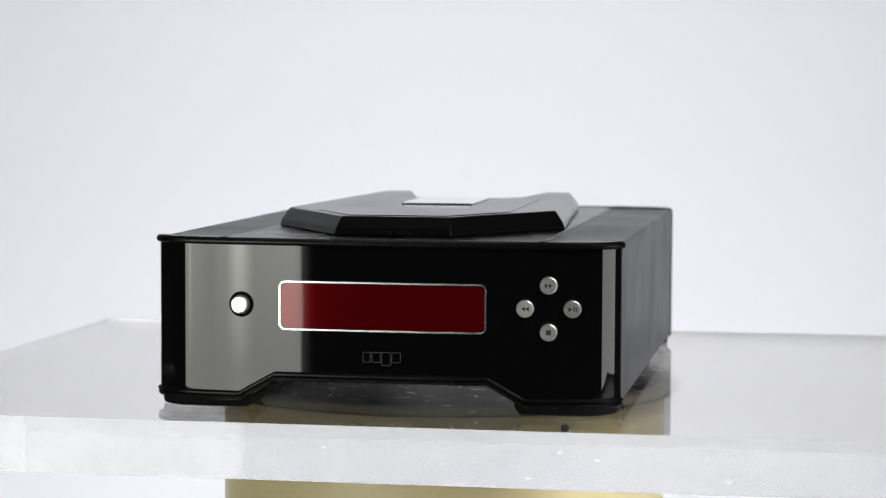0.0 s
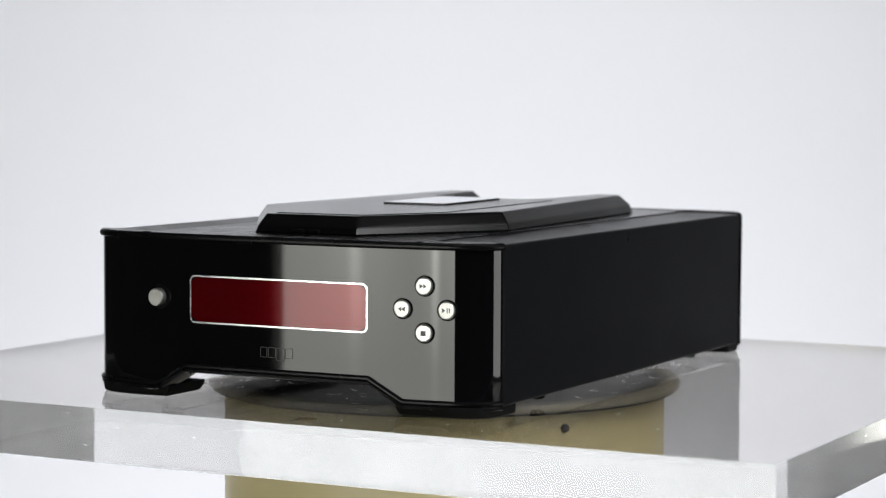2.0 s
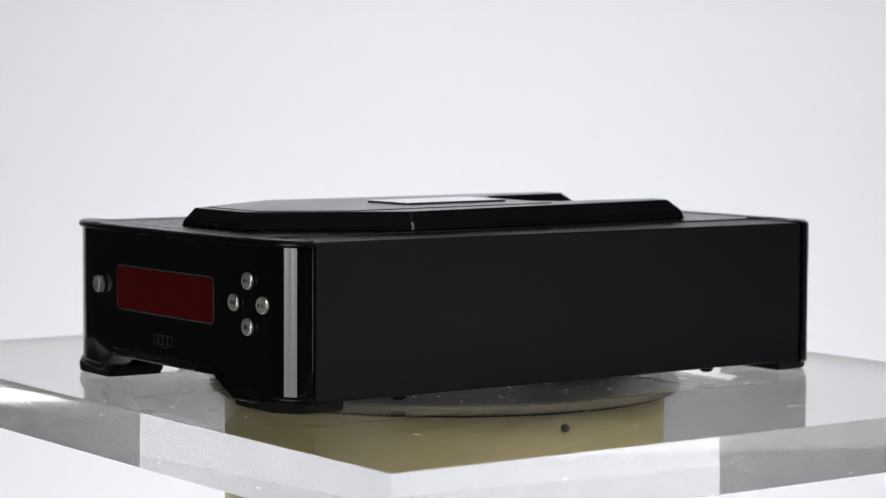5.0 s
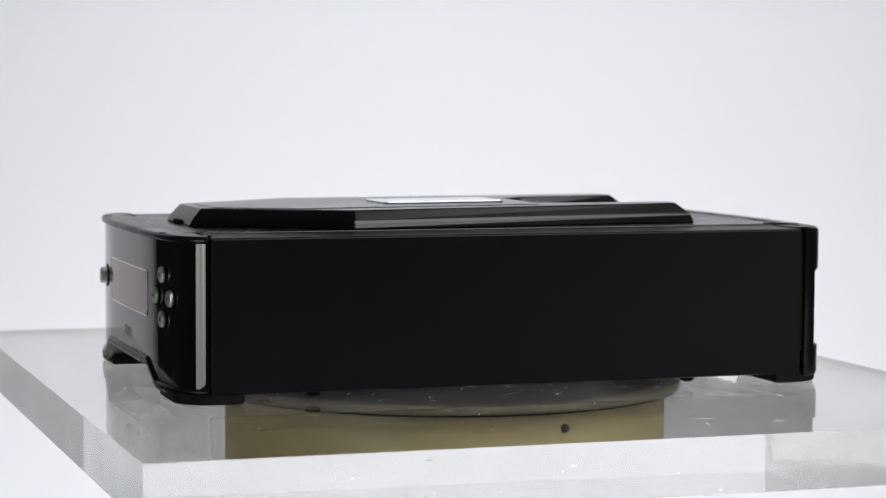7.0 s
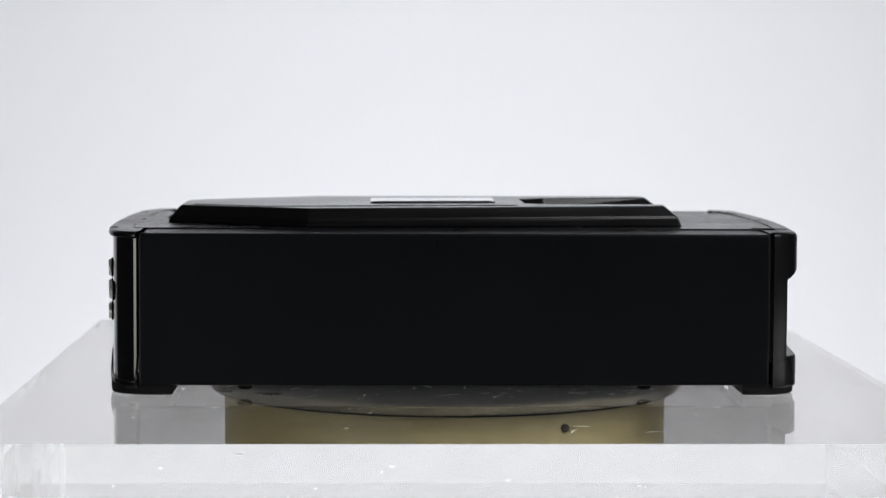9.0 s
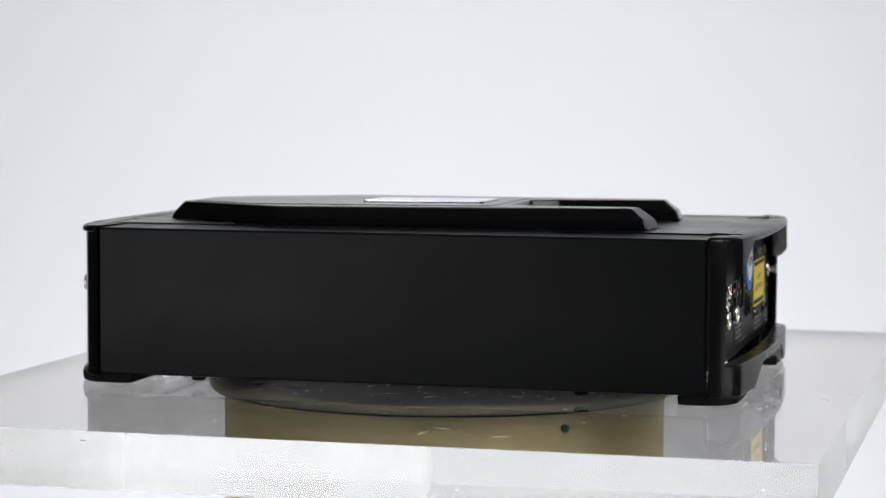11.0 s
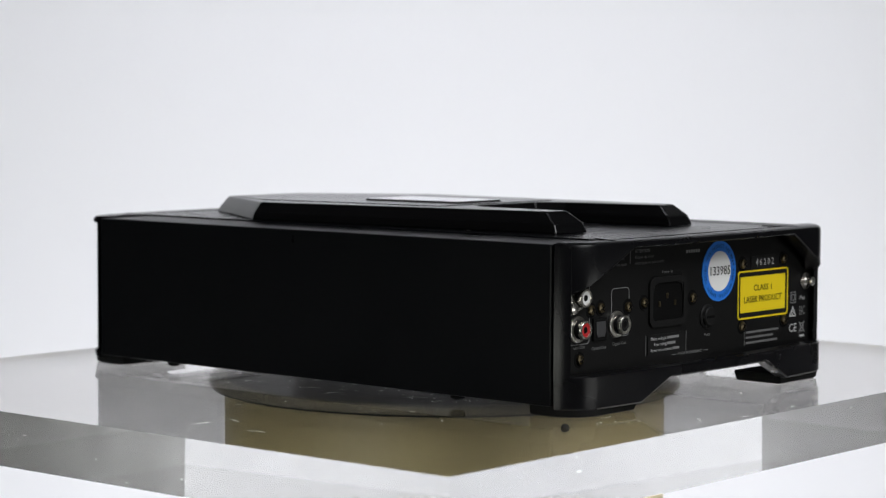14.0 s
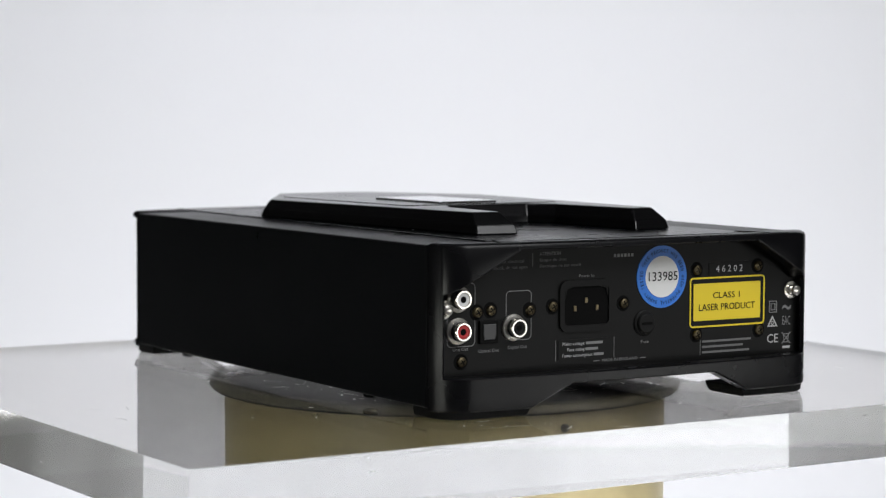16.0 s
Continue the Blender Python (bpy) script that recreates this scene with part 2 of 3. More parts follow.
def display_stand():
    ob = new("display_stand")
    tagged(ob, "cream-yellow round pedestal under the turning disc", "pedestal")
    part("column", lathe([(0, -0.598), (0.1165, -0.598), (0.1165, -0.594), (0.115, -0.590), (0.115, -0.0310), (0.1135, -0.0297), (0, -0.0297)], 96), STAND, ob, smooth=True)
    # Small raised grey dot, stands in for one fixed speck.
    a = math.atan2(-0.0995, 0.0580)
    m = Matrix.Translation((0.1152 * math.cos(a), 0.1152 * math.sin(a), -0.038)) @ Matrix.Rotation(a, 4, "Z") @ Matrix.Rotation(radians(90), 4, "Y")
    part("screw", lathe([(0, 0.0012), (0.0012, 0.0012), (0.0020, 0.0008), (0.0021, 0), (0.0021, -0.002), (0, -0.002)], 20, m), FAINT, ob, "small dull grey dot on the pedestal", True)
    return ob


def turntable_disc():
    ob = part("turntable_disc", lathe([(0, -0.0294), (0.1205, -0.0294), (0.1222, -0.0290), (0.1226, -0.0282), (0.1226, -0.0264), (0.1218, -0.0257), (0, -0.0254)], 128), DISC, smooth=True)
    part("rim", lathe([(0.1140, -0.0254), (0.1140, -0.02525), (0.1222, -0.02525), (0.1230, -0.0262), (0.1230, -0.0284), (0.1224, -0.0291), (0.1224, -0.0286), (0.1140, -0.0254)], 128), RIM, ob, "dull cream rim of the disc", True)
    # Dark ring put in as the shade of the gap under the disc.
    part("gasket", lathe([(0.1170, -0.0294), (0.1212, -0.0294), (0.1212, -0.0302), (0.1170, -0.0302), (0.1170, -0.0294)], 96), RUBBER, ob, "thin dark ring put in as the gap's shade", True)
    return tagged(ob, "scuffed metal turntable disc under the clear slab", "turntable")


def acrylic_slab():
    ob = part("acrylic_slab", box(-0.2560, 0.2560, -0.2100, 0.2190, -SLAB_T, 0), ACRYLIC)
    ob.visible_shadow = False
    ob.data.materials.append(EDGE)
    for p in ob.data.polygons:
        p.material_index = 1 if abs(p.normal.z) < 0.95 else 0
    return tagged(ob, "thick clear acrylic slab with scratched top and polished edges", "slab")


stand, disc, slab = display_stand(), turntable_disc(), acrylic_slab()

# ---------- the disc player ----------
player = new("disc_player")
tagged(player, "black top-loading compact disc player with red display, on clear slab", "disc player")
ZT = 0.0785
XS = 0.1077
YJF, YJR = -0.1498, 0.1530


def end_path(spans, bends, apex):
    """Plan of a bowed end with rounded corners: spans (x reached, radius) from the middle out, then bends
    (radius, heading turned to). Points x, y and outward normals, for the front (y below zero)."""
    ex, ey, phi = 0.0, apex, 0.0
    half = [(ex, ey, phi)]
    for reach, radius in spans:
        cx, cy, p0 = ex - radius * math.sin(phi), ey + radius * math.cos(phi), phi
        p1 = math.asin((reach - cx) / radius)
        for i in range(1, 15):
            a = p0 + (p1 - p0) * i / 14
            half.append((cx + radius * math.sin(a), cy - radius * math.cos(a), a))
        ex, ey, phi = half[-1]
    for radius, turn in bends:
        cx, cy, p0, end = ex - radius * math.sin(phi), ey + radius * math.cos(phi), phi, radians(turn)
        for i in range(1, 11):
            a = p0 + (end - p0) * i / 10
            half.append((cx + radius * math.sin(a), cy - radius * math.cos(a), a))
        ex, ey, phi = half[-1]
    full = [(-x, y, -a) for x, y, a in reversed(half[1:])] + half
    return [(x, y, math.sin(a), -math.cos(a)) for x, y, a in full]


def on_path(path, x):
    """Depth and heading of a bowed end at x."""
    for (x0, y0, a0, _), (x1, y1, a1, _) in zip(path, path[1:]):
        if x0 <= x <= x1:
            k = (x - x0) / (x1 - x0)
            return y0 + (y1 - y0) * k, math.asin(a0 + (a1 - a0) * k)


def arch(x, low, high, x_in, x_out):
    k = min(1, max(0, (abs(x) - x_in) / (x_out - x_in)))
    return high + (low - high) * k


def dense(path, marks):
    """Adds points to a path at the given x, so that corners of the arch fall on points."""
    out = [path[0]]
    for a, b in zip(path, path[1:]):
        for mk in sorted(marks):
            if a[0] + 1e-6 < mk < b[0] - 1e-6:
                k = (mk - a[0]) / (b[0] - a[0])
                out.append(tuple(p + (q - p) * k for p, q in zip(a, b)))
        out.append(b)
    return out


def swept(path, section, closed=True):
    """Sweeps section(x) -> list of (outward offset, z) along the path."""
    bm = bmesh.new()
    rows = [[bm.verts.new((x + nx * o, y + ny * o, z)) for o, z in section(x)] for x, y, nx, ny in path]
    k = len(rows[0])
    for a, b in zip(rows, rows[1:]):
        for i in range(k if closed else k - 1):
            j = (i + 1) % k
            bm.faces.new((a[i], a[j], b[j], b[i]))
    if closed:
        bm.faces.new(rows[0])
        bm.faces.new(list(reversed(rows[-1])))
    return bm


FRONT_SPANS = ((0.036, 2.6), (0.075, 0.43), (0.0887, 0.16))
FRONT_BENDS = ((0.045, 22), (0.0215, 48), (0.017, 61), (0.0042, 83))
FRONT_APEX = -0.1674
FRONT = dense(end_path(FRONT_SPANS, FRONT_BENDS, FRONT_APEX), (-0.066, -0.049, 0.049, 0.066))
f_low = lambda x: arch(x, 0.0080, 0.0175, 0.049, 0.066)


def player_case():
    u = [(-XS, 0.0050), (-XS, ZT - 0.0008), (XS, ZT - 0.0008), (XS, 0.0050), (0.1010, 0.0050), (0.1010, 0.0170), (-0.1010, 0.0170), (-0.1010, 0.0050)]
    part("case", prism(u, YJF + 0.0006, YJR - 0.0006, "y", 0.0010), SATIN, player, "satin black folded steel case")
    part("deck", box(-0.0735, 0.0735, YJF - 0.006, YJR + 0.004, ZT - 0.002, ZT - 0.0001, 0.0005, 2), DECK, player)
    for x in (-0.1035, 0.1035):
        for y in (-0.099, 0.093):
            part("screw", lathe([(0, 0.0024), (0.0022, 0.0026), (0.0034, 0.0034), (0.0036, 0.0052), (0, 0.0052)], 16, Matrix.Translation((x * 0.97, y, 0))), HOLE, player, smooth=True)


def player_front():
    # gloss panel between the lips
    part("front_panel", swept(FRONT, lambda x: [(0, f_low(x) - 0.001), (0, 0.0760), (-0.003, 0.0760), (-0.003, f_low(x) - 0.001)]), GLOSS, player, "high-gloss black curved front panel", True)
    # lower lip follows the arch
    part("lower_lip", swept(FRONT, lambda x: [(-0.004, f_low(x)), (0.0006, f_low(x)), (0.0014, f_low(x) - 0.0008), (0.0014, f_low(x) - 0.0016), (0.0006, f_low(x) - 0.0021), (0.0011, f_low(x) - 0.0027), (0.0010, f_low(x) - 0.0037), (0.0002, f_low(x) - 0.0043), (-0.012, f_low(x) - 0.0043), (-0.012, f_low(x))]), MOULD, player, smooth=True)
    # upper lip and the top of the moulding
    part("upper_lip", swept(FRONT, lambda x: [(-0.004, 0.0752), (0.0008, 0.0752), (0.0016, 0.0757), (0.0019, 0.0766), (0.0016, 0.0777), (0.0006, ZT), (-0.010, ZT), (-0.010, 0.0752)]), MOULD, player, smooth=True)
    plan = [(x + nx * -0.008, y + ny * -0.008) for x, y, nx, ny in FRONT] + [(XS - 0.0005, YJF), (-XS + 0.0005, YJF)]
    part("front_cap", prism(plan, 0.0752, ZT - 0.0003), MOULD, player)
    inner = [(x + nx * -0.0028, y + ny * -0.0028) for x, y, nx, ny in FRONT] + [(XS - 0.004, YJF), (-XS + 0.004, YJF)]
    part("front_core", prism(inner, 0.0180, 0.0755), HOLE, player)
    for s in (-1, 1):
        part("seam_notch", box(s * 0.0735 - 0.0016, s * 0.0735 + 0.0016, -0.1660, -0.1622, ZT - 0.0026, ZT + 0.0002, 0.0003, 1), HOLE, player)
    # display: red filter in a silver outline, bent to the bow of the panel
    def bowed(x):
        return on_path(FRONT, x)[0]
    z0, z1, hw = 0.0367, 0.0592, 0.0478

    def bent(bm, push):
        for v in bm.verts:
            v.co.y = bowed(v.co.x) + push + v.co.y
        return bm

    def sheet(w, z_lo, z_hi, r, push, mat, name, label):
        bm = bmesh.new()
        xs = [-w + 2 * w * i / 32 for i in range(33)]
        def top(x):
            d = max(0, abs(x) - (w - r))
            return r - math.sqrt(max(0, r * r - d * d))
        cols = [[bm.verts.new((x, bowed(x) + p, z)) for p, z in ((push, z_lo + top(x)), (push, z_hi - top(x)), (0.001, z_hi - top(x)), (0.001, z_lo + top(x)))] for x in xs]
        for a, b in zip(cols, cols[1:]):
            for i in range(4):
                bm.faces.new((a[i], b[i], b[(i + 1) % 4], a[(i + 1) % 4]))
        return part(name, bm, mat, player, label, True)
    sheet(hw - 0.0009, z0 + 0.0009, z1 - 0.0009, 0.0022, -0.00012, RED, "display", "dark red display window")
    o, i_ = rounded_rect(2 * hw, z1 - z0, 0.0030, 6, 0, (z0 + z1) / 2), rounded_rect(2 * hw - 0.0015, z1 - z0 - 0.0015, 0.0023, 6, 0, (z0 + z1) / 2)

    def subdivided(pts):
        out = []
        for a, b in zip(pts, pts[1:] + pts[:1]):
            k = 16 if abs(a[0] - b[0]) > 0.03 else 1
            out += [(a[0] + (b[0] - a[0]) * q / k, a[1] + (b[1] - a[1]) * q / k) for q in range(k)]
        return out
    part("display_outline", bent(frame_ring(subdivided(o), subdivided(i_), -0.00022, 0.0006), 0), CHROME, player, "thin silver outline of the display", True)
    # buttons
    def button(x, z, r, deep, collar):
        y = bowed(x)
        tilt = Matrix.Rotation(on_path(FRONT, x)[1], 4, "Z")
        m = Matrix.Translation((x, y, z)) @ tilt @ TO_FRONT
        b = part("button", lathe([(0, deep), (r * 0.80, deep), (r * 0.86, deep), (r * 0.96, deep - 0.0003), (r, deep - 0.0008), (r, deep - 0.0012), (r, -0.002), (0, -0.002)], 40, m), SILVER, player, "brushed silver push button", True)
        part("collar", lathe([(r + 0.0002, -0.001), (r + 0.0002, 0.0006), (collar, 0.0004), (collar + 0.0003, -0.001)], 40, m), HOLE, b, "", True)
        return b, m
    def mark(bm, m, parent):
        bm.transform(m)
        part("symbol", bm, FAINT, parent)
    cx, cz, sp = 0.0757, 0.0486, 0.0105
    for gx, gz, kind in ((0, sp, "next"), (0, -sp, "stop"), (-sp, 0, "back"), (sp, 0, "play")):
        b, m = button(cx + gx, cz + gz, 0.0040, 0.0019, 0.0047)
        bm = bmesh.new()
        def tri(x0, x1, h):
            vs = [bm.verts.new(p) for p in ((x0, -h, 0.00198), (x1, 0, 0.00198), (x0, h, 0.00198))]
            bm.faces.new(vs)
        def quad(x0, x1, h):
            bm.faces.new([bm.verts.new(p) for p in ((x0, -h, 0.00198), (x1, -h, 0.00198), (x1, h, 0.00198), (x0, h, 0.00198))])
        if kind == "next":
            tri(-0.0018, 0, 0.0011), tri(0, 0.0016, 0.0011)
        elif kind == "back":
            tri(0.0018, 0, 0.0011), tri(0, -0.0016, 0.0011)
        elif kind == "stop":
            quad(-0.0012, 0.0012, 0.0011)
        else:
            tri(-0.0019, -0.0003, 0.0011), quad(0.0003, 0.0008, 0.0011), quad(0.0013, 0.0018, 0.0011)
        mark(bm, m, b)
    button(-0.0656, 0.0480, 0.0042, 0.0038, 0.0058)
    # maker's mark: plain outlined bars
    for x, w, h in ((-0.0068, 0.0036, 0.0048), (-0.0024, 0.0042, 0.0048), (0.0022, 0.0042, 0.0062), (0.0068, 0.0042, 0.0048)):
        zc = 0.0252 - (h - 0.0048) / 2
        part("mark", bent(frame_ring(rounded_rect(w, h, 0.0006, 2, x, zc), rounded_rect(w - 0.0005, h - 0.0005, 0.0003, 2, x, zc), -0.00012, 0.0004), 0), FAINT, player)


def foot(s, e, x_in, x_out, y_in, y_out, r, lean):
    """Low rubber foot at the corner s, e: the outer corner is rounded, the inner end slanted."""
    bm = bmesh.new()
    rows = []
    for z, inset, slant in ((0.0003, 0.0012, 0.0075), (0.0009, 0.0003, 0.0068), (0.0034, 0.0, 0.0018), (0.0055, 0.0, 0.0)):
        xi, xo, yi, yo = x_in + slant * lean, x_out - inset, y_in + inset, y_out - inset
        pts = [(xi, yi), (xi, yo)]
        for i in range(9):
            a = radians(90 * i / 8)
            pts.append((xo - r * (1 - math.sin(a)), yo - r * (1 - math.cos(a))))
        pts.append((xo, yi))
        rows.append([bm.verts.new((s * x, e * y, z)) for x, y in pts])
    k = len(rows[0])
    for p, q in zip(rows, rows[1:]):
        for i in range(k):
            bm.faces.new((p[i], p[(i + 1) % k], q[(i + 1) % k], q[i]))
    bm.faces.new(rows[0])
    bm.faces.new(rows[-1])
    part("foot", bm, RUBBER, player, "low black rubber foot", True)


def player_feet():
    for s in (-1, 1):
        foot(s, -1, 0.0610, 0.1065, 0.1330, 0.1640, 0.016, 0.35)
        foot(s, 1, 0.0610, 0.1065, 0.1395, 0.1665, 0.014, 0.3)


REAR = [(x, -y, nx, -ny) for x, y, nx, ny in dense(end_path(((0.0930, 0.92),), ((0.0172, 78),), -0.1724), (-0.063, -0.041, 0.041, 0.063, -0.068, 0.068, -0.1048, 0.1048, -0.1047, 0.1047))]
r_low = lambda x: arch(x, 0.0038, 0.0140, 0.041, 0.063)
PANEL_Y = 0.1563


def player_rear():
    ob = 0.0190
    def otop(x):
        k = min(1, max(0, (abs(x) - 0.068) / (0.1047 - 0.068)))
        return 0.0752 + (0.0555 - 0.0752) * k if abs(x) <= 0.10471 else ob
    lip = lambda x: 0.0006 if abs(x) <= 0.10471 else 0.00001
    part("rear_skirt", swept(REAR, lambda x: [(-0.007, r_low(x)), (-0.0008, r_low(x)), (0, r_low(x) + 0.0008), (0, ob - lip(x)), (-lip(x), ob), (-0.0075, ob), (-0.0075, ob - 0.001)]), MOULD, player, smooth=True)
    # shell above the opening, with slanted corners
    bm = bmesh.new()
    def column(p):
        x, y, nx, ny = p
        zo = otop(x)
        return [bm.verts.new((x + nx * o, y + ny * o, z)) for o, z in ((-0.0078 if abs(x) < 0.10465 else -0.0020, zo), (-lip(x), zo), (0, zo + lip(x)), (0, ZT - 0.0022), (-0.0006, ZT - 0.0008), (-0.0020, ZT), (-0.0095, ZT))]
    cols = [column(p) for p in REAR]
    for a, b in zip(cols, cols[1:]):
        for i in range(6):
            bm.faces.new((a[i], a[i + 1], b[i + 1], b[i]))
    shell = part("rear_shell", bm, MOULD, player, "", True)
    # Inner end walls are moulding too; matte black here only darkens their reflection.
    shell.data.materials.append(RUBBER)
    for p in shell.data.polygons:
        if abs(abs(p.center.x) - 0.10475) < 0.0002:
            p.material_index = 1
    plan = [(x + nx * -0.0085, y + ny * -0.0085) for x, y, nx, ny in REAR] + [(XS - 0.0005, YJR), (-XS + 0.0005, YJR)]
    part("rear_cap", prism(plan, 0.0752, ZT - 0.0004), MOULD, player)
    part("rear_panel", prism([(-0.1062, 0.0165), (0.1062, 0.0165), (0.1062, 0.0765), (-0.1062, 0.0765)], YJR - 0.002, PANEL_Y, "y"), PANEL, player, "flat black printed connector panel")
    for s in (-1, 1):
        bm = prism([(s * 0.0700, YJR - 0.004), (s * 0.0712, YJR - 0.004), (s * 0.0790, 0.1652), (s * 0.0772, 0.1652)], ZT - 0.0030, ZT + 0.00025)
        part("seam_notch", bm, HOLE, player)


LID_OUT = [(-0.0275, -0.1420), (0.0275, -0.1420), (0.0715, -0.0705), (0.0570, 0.1165), (0.0345, 0.1185), (0.0300, 0.0560), (0.0220, 0.0440), (-0.0220, 0.0440), (-0.0300, 0.0560), (-0.0345, 0.1185), (-0.0570, 0.1165), (-0.0715, -0.0705)]
LID_TOP = [(-0.0250, -0.1355), (0.0250, -0.1355), (0.0665, -0.0690), (0.0525, 0.1075), (0.0390, 0.1090), (0.0335, 0.0530), (0.0240, 0.0400), (-0.0240, 0.0400), (-0.0335, 0.0530), (-0.0390, 0.1090), (-0.0525, 0.1075), (-0.0665, -0.0690)]


def player_lid():
    bm = bmesh.new()
    draft = [(a + 0.23 * (c - a), b + 0.23 * (d - b)) for (a, b), (c, d) in zip(LID_OUT, LID_TOP)]
    rows = [[bm.verts.new((x, y, z)) for x, y in o] for o, z in ((LID_OUT, ZT), (draft, 0.0824), (LID_TOP, 0.0880))]
    k = len(LID_OUT)
    for a, b in zip(rows, rows[1:]):
        for i in range(k):
            bm.faces.new((a[i], a[(i + 1) % k], b[(i + 1) % k], b[i]))
    bm.faces.new(rows[2])
    bm.faces.new(list(reversed(rows[0])))
    bmesh.ops.recalc_face_normals(bm, faces=bm.faces)
    rounded(bm, 0.0007, 2, 12)
    lid = part("lid", bm, LID, player, "black faceted lid with two rear arms")
    part("badge_plate", prism(rounded_rect(0.0360, 0.0640, 0.0015, 3, 0.002, -0.0070), 0.0881, 0.0892, "z", 0.0003, 1), PLATE, lid, "polished silver plate set in the lid")
    part("lid_panel", prism([(-0.0235, -0.1290), (0.0235, -0.1290), (0.0470, -0.0900), (0.0455, 0.0350), (-0.0455, 0.0350), (-0.0470, -0.0900)], 0.0878, 0.0883, "z", 0.0002, 1), LID, lid)
    for s in (-1, 1):
        part("latch_peg", box(0.0005 + s * 0.0042 - 0.0032, 0.0005 + s * 0.0042 + 0.0032, -0.1434, -0.1400, ZT, ZT + 0.0030, 0.0008), HOLE, lid)
    # the closed lid rises slightly towards the rear
    for ob in (lid, *lid.children):
        for v in ob.data.vertices:
            if v.co.z > ZT + 0.001:
                v.co.z += 0.006 * (v.co.y + 0.02)



# ---------- connectors, labels and print on the rear panel ----------
def lettering(text, x, z, height, mat, parent, width=0.0, align="CENTER", y=None, turn=0.0, name="lettering"):
    """Raised print facing the rear; height is that of capitals, width squeezes the line to fit."""
    cu = bpy.data.curves.new(name, "FONT")
    cu.body, cu.size, cu.align_x, cu.align_y = text, 1.0, align, "CENTER"
    cu.resolution_u = 2
    tmp = bpy.data.objects.new(name, cu)
    me = bpy.data.meshes.new_from_object(tmp)
    bpy.data.objects.remove(tmp)
    span = max(v.co.x for v in me.vertices) - min(v.co.x for v in me.vertices)
    kz = height / 0.69
    kx = width / span if width else kz
    y = PANEL_Y + 0.00015 if y is None else y
    basis = Matrix(((-1, 0, 0, 0), (0, 0, 1, 0), (0, 1, 0, 0), (0, 0, 0, 1)))
    me.transform(Matrix.Translation((x, y, z)) @ basis @ Matrix.Rotation(turn, 4, "Z") @ Matrix.Diagonal((kx, kz, 1, 1)))
    me.materials.append(mat)
    ob = new(name, me)
    ob.parent = parent
    return ob


def flat(outline, y, mat, parent, name, label="", thick=0.0004):
    return part(name, prism(outline, y - thick, y, "y"), mat, parent, label)


def line_box(w, h, r, x, z, t, mat, parent, y=None, name="printed_line"):
    y = PANEL_Y if y is None else y
    return part(name, frame_ring(rounded_rect(w, h, r, 5, x, z), rounded_rect(w - 2 * t, h - 2 * t, max(0.0001, r - t), 5, x, z), y - 0.0002, y + 0.00015), mat, parent)


def bar(x, z, w, h, mat, parent, y=None):
    y = PANEL_Y + 0.00015 if y is None else y
    return flat([(x - w / 2, z - h / 2), (x + w / 2, z - h / 2), (x + w / 2, z + h / 2), (x - w / 2, z + h / 2)], y, mat, parent, "printed_bar")


def at_rear(x, z, y=None):
    return Matrix.Translation((x, PANEL_Y if y is None else y, z)) @ TO_REAR


def phono_socket(x, z, insert, label):
    m = at_rear(x, z)
    s = part("phono_socket", lathe([(0, 0.0), (0.0060, 0.0), (0.0062, 0.0003), (0.0060, 0.0010), (0.0050, 0.0013), (0.0042, 0.0014)], 40, m), NICKEL, player, label, True)
    part("barrel", lathe([(0.0042, 0.0012), (0.0042, 0.0046)], 40, m), NICKEL, s, "", True)
    # Black band paints in the dark room that the nickel barrel mirrors.
    part("groove", lathe([(0.00425, 0.0016), (0.0044, 0.0018), (0.0044, 0.0034), (0.00425, 0.0036)], 40, m), INK, s, "black band painted as the barrel's dark reflection", True)
    part("rim", lathe([(0.0042, 0.0044), (0.0044, 0.0048), (0.0043, 0.0053), (0.0040, 0.0056), (0.0033, 0.0056), (0.0031, 0.0053), (0.0031, 0.0030)], 40, m), NICKEL, s, "bright plated rim", True)
    part("insert", lathe([(0.0031, 0.0044), (0.0030, 0.0050), (0.0017, 0.0051), (0.0014, 0.0048), (0.0014, 0.0030), (0, 0.0030)], 32, m), insert, s, "", True)
    # Flat dark disc in place of the shade in the pin hole.
    part("pin_hole", lathe([(0.0015, 0.0049), (0, 0.0049)], 20, m), HOLE, s)


def screw(x, z, r=0.0024):
    m = at_rear(x, z)
    sc = part("screw", lathe([(r, 0), (r, 0.0007), (r * 0.86, 0.0013), (r * 0.45, 0.0017), (0, 0.0018)], 20, m), BRASS, player, "dulled cross-head screw", True)
    # Raised dark ring and bars paint the shade of recess and cross slot.
    part("recess", lathe([(r * 1.02, 0.0002), (r * 1.5, 0.00025), (r * 1.55, 0.0)], 24, m), HOLE, sc, "", True)
    for a in (0.5, 0.5 + math.pi / 2):
        bm = box(-r * 0.6, r * 0.6, -0.00022, 0.00022, 0.0012, 0.0019)
        bm.transform(m @ Matrix.Rotation(a, 4, "Z"))
        part("slot", bm, HOLE, sc)


def binding_post(x, z):
    m = at_rear(x, z)
    b = part("locating_post", lathe([(0, 0), (0.0042, 0), (0.0044, 0.0004), (0.0042, 0.0009), (0.0026, 0.0011), (0.0024, 0.0014), (0.0017, 0.0018), (0.0016, 0.0028), (0.0023, 0.0032), (0.0025, 0.0040), (0.0023, 0.0049), (0.0013, 0.0053), (0, 0.0054)], 32, m), NICKEL, player, "nickel-plated post with washer", True)
    return b


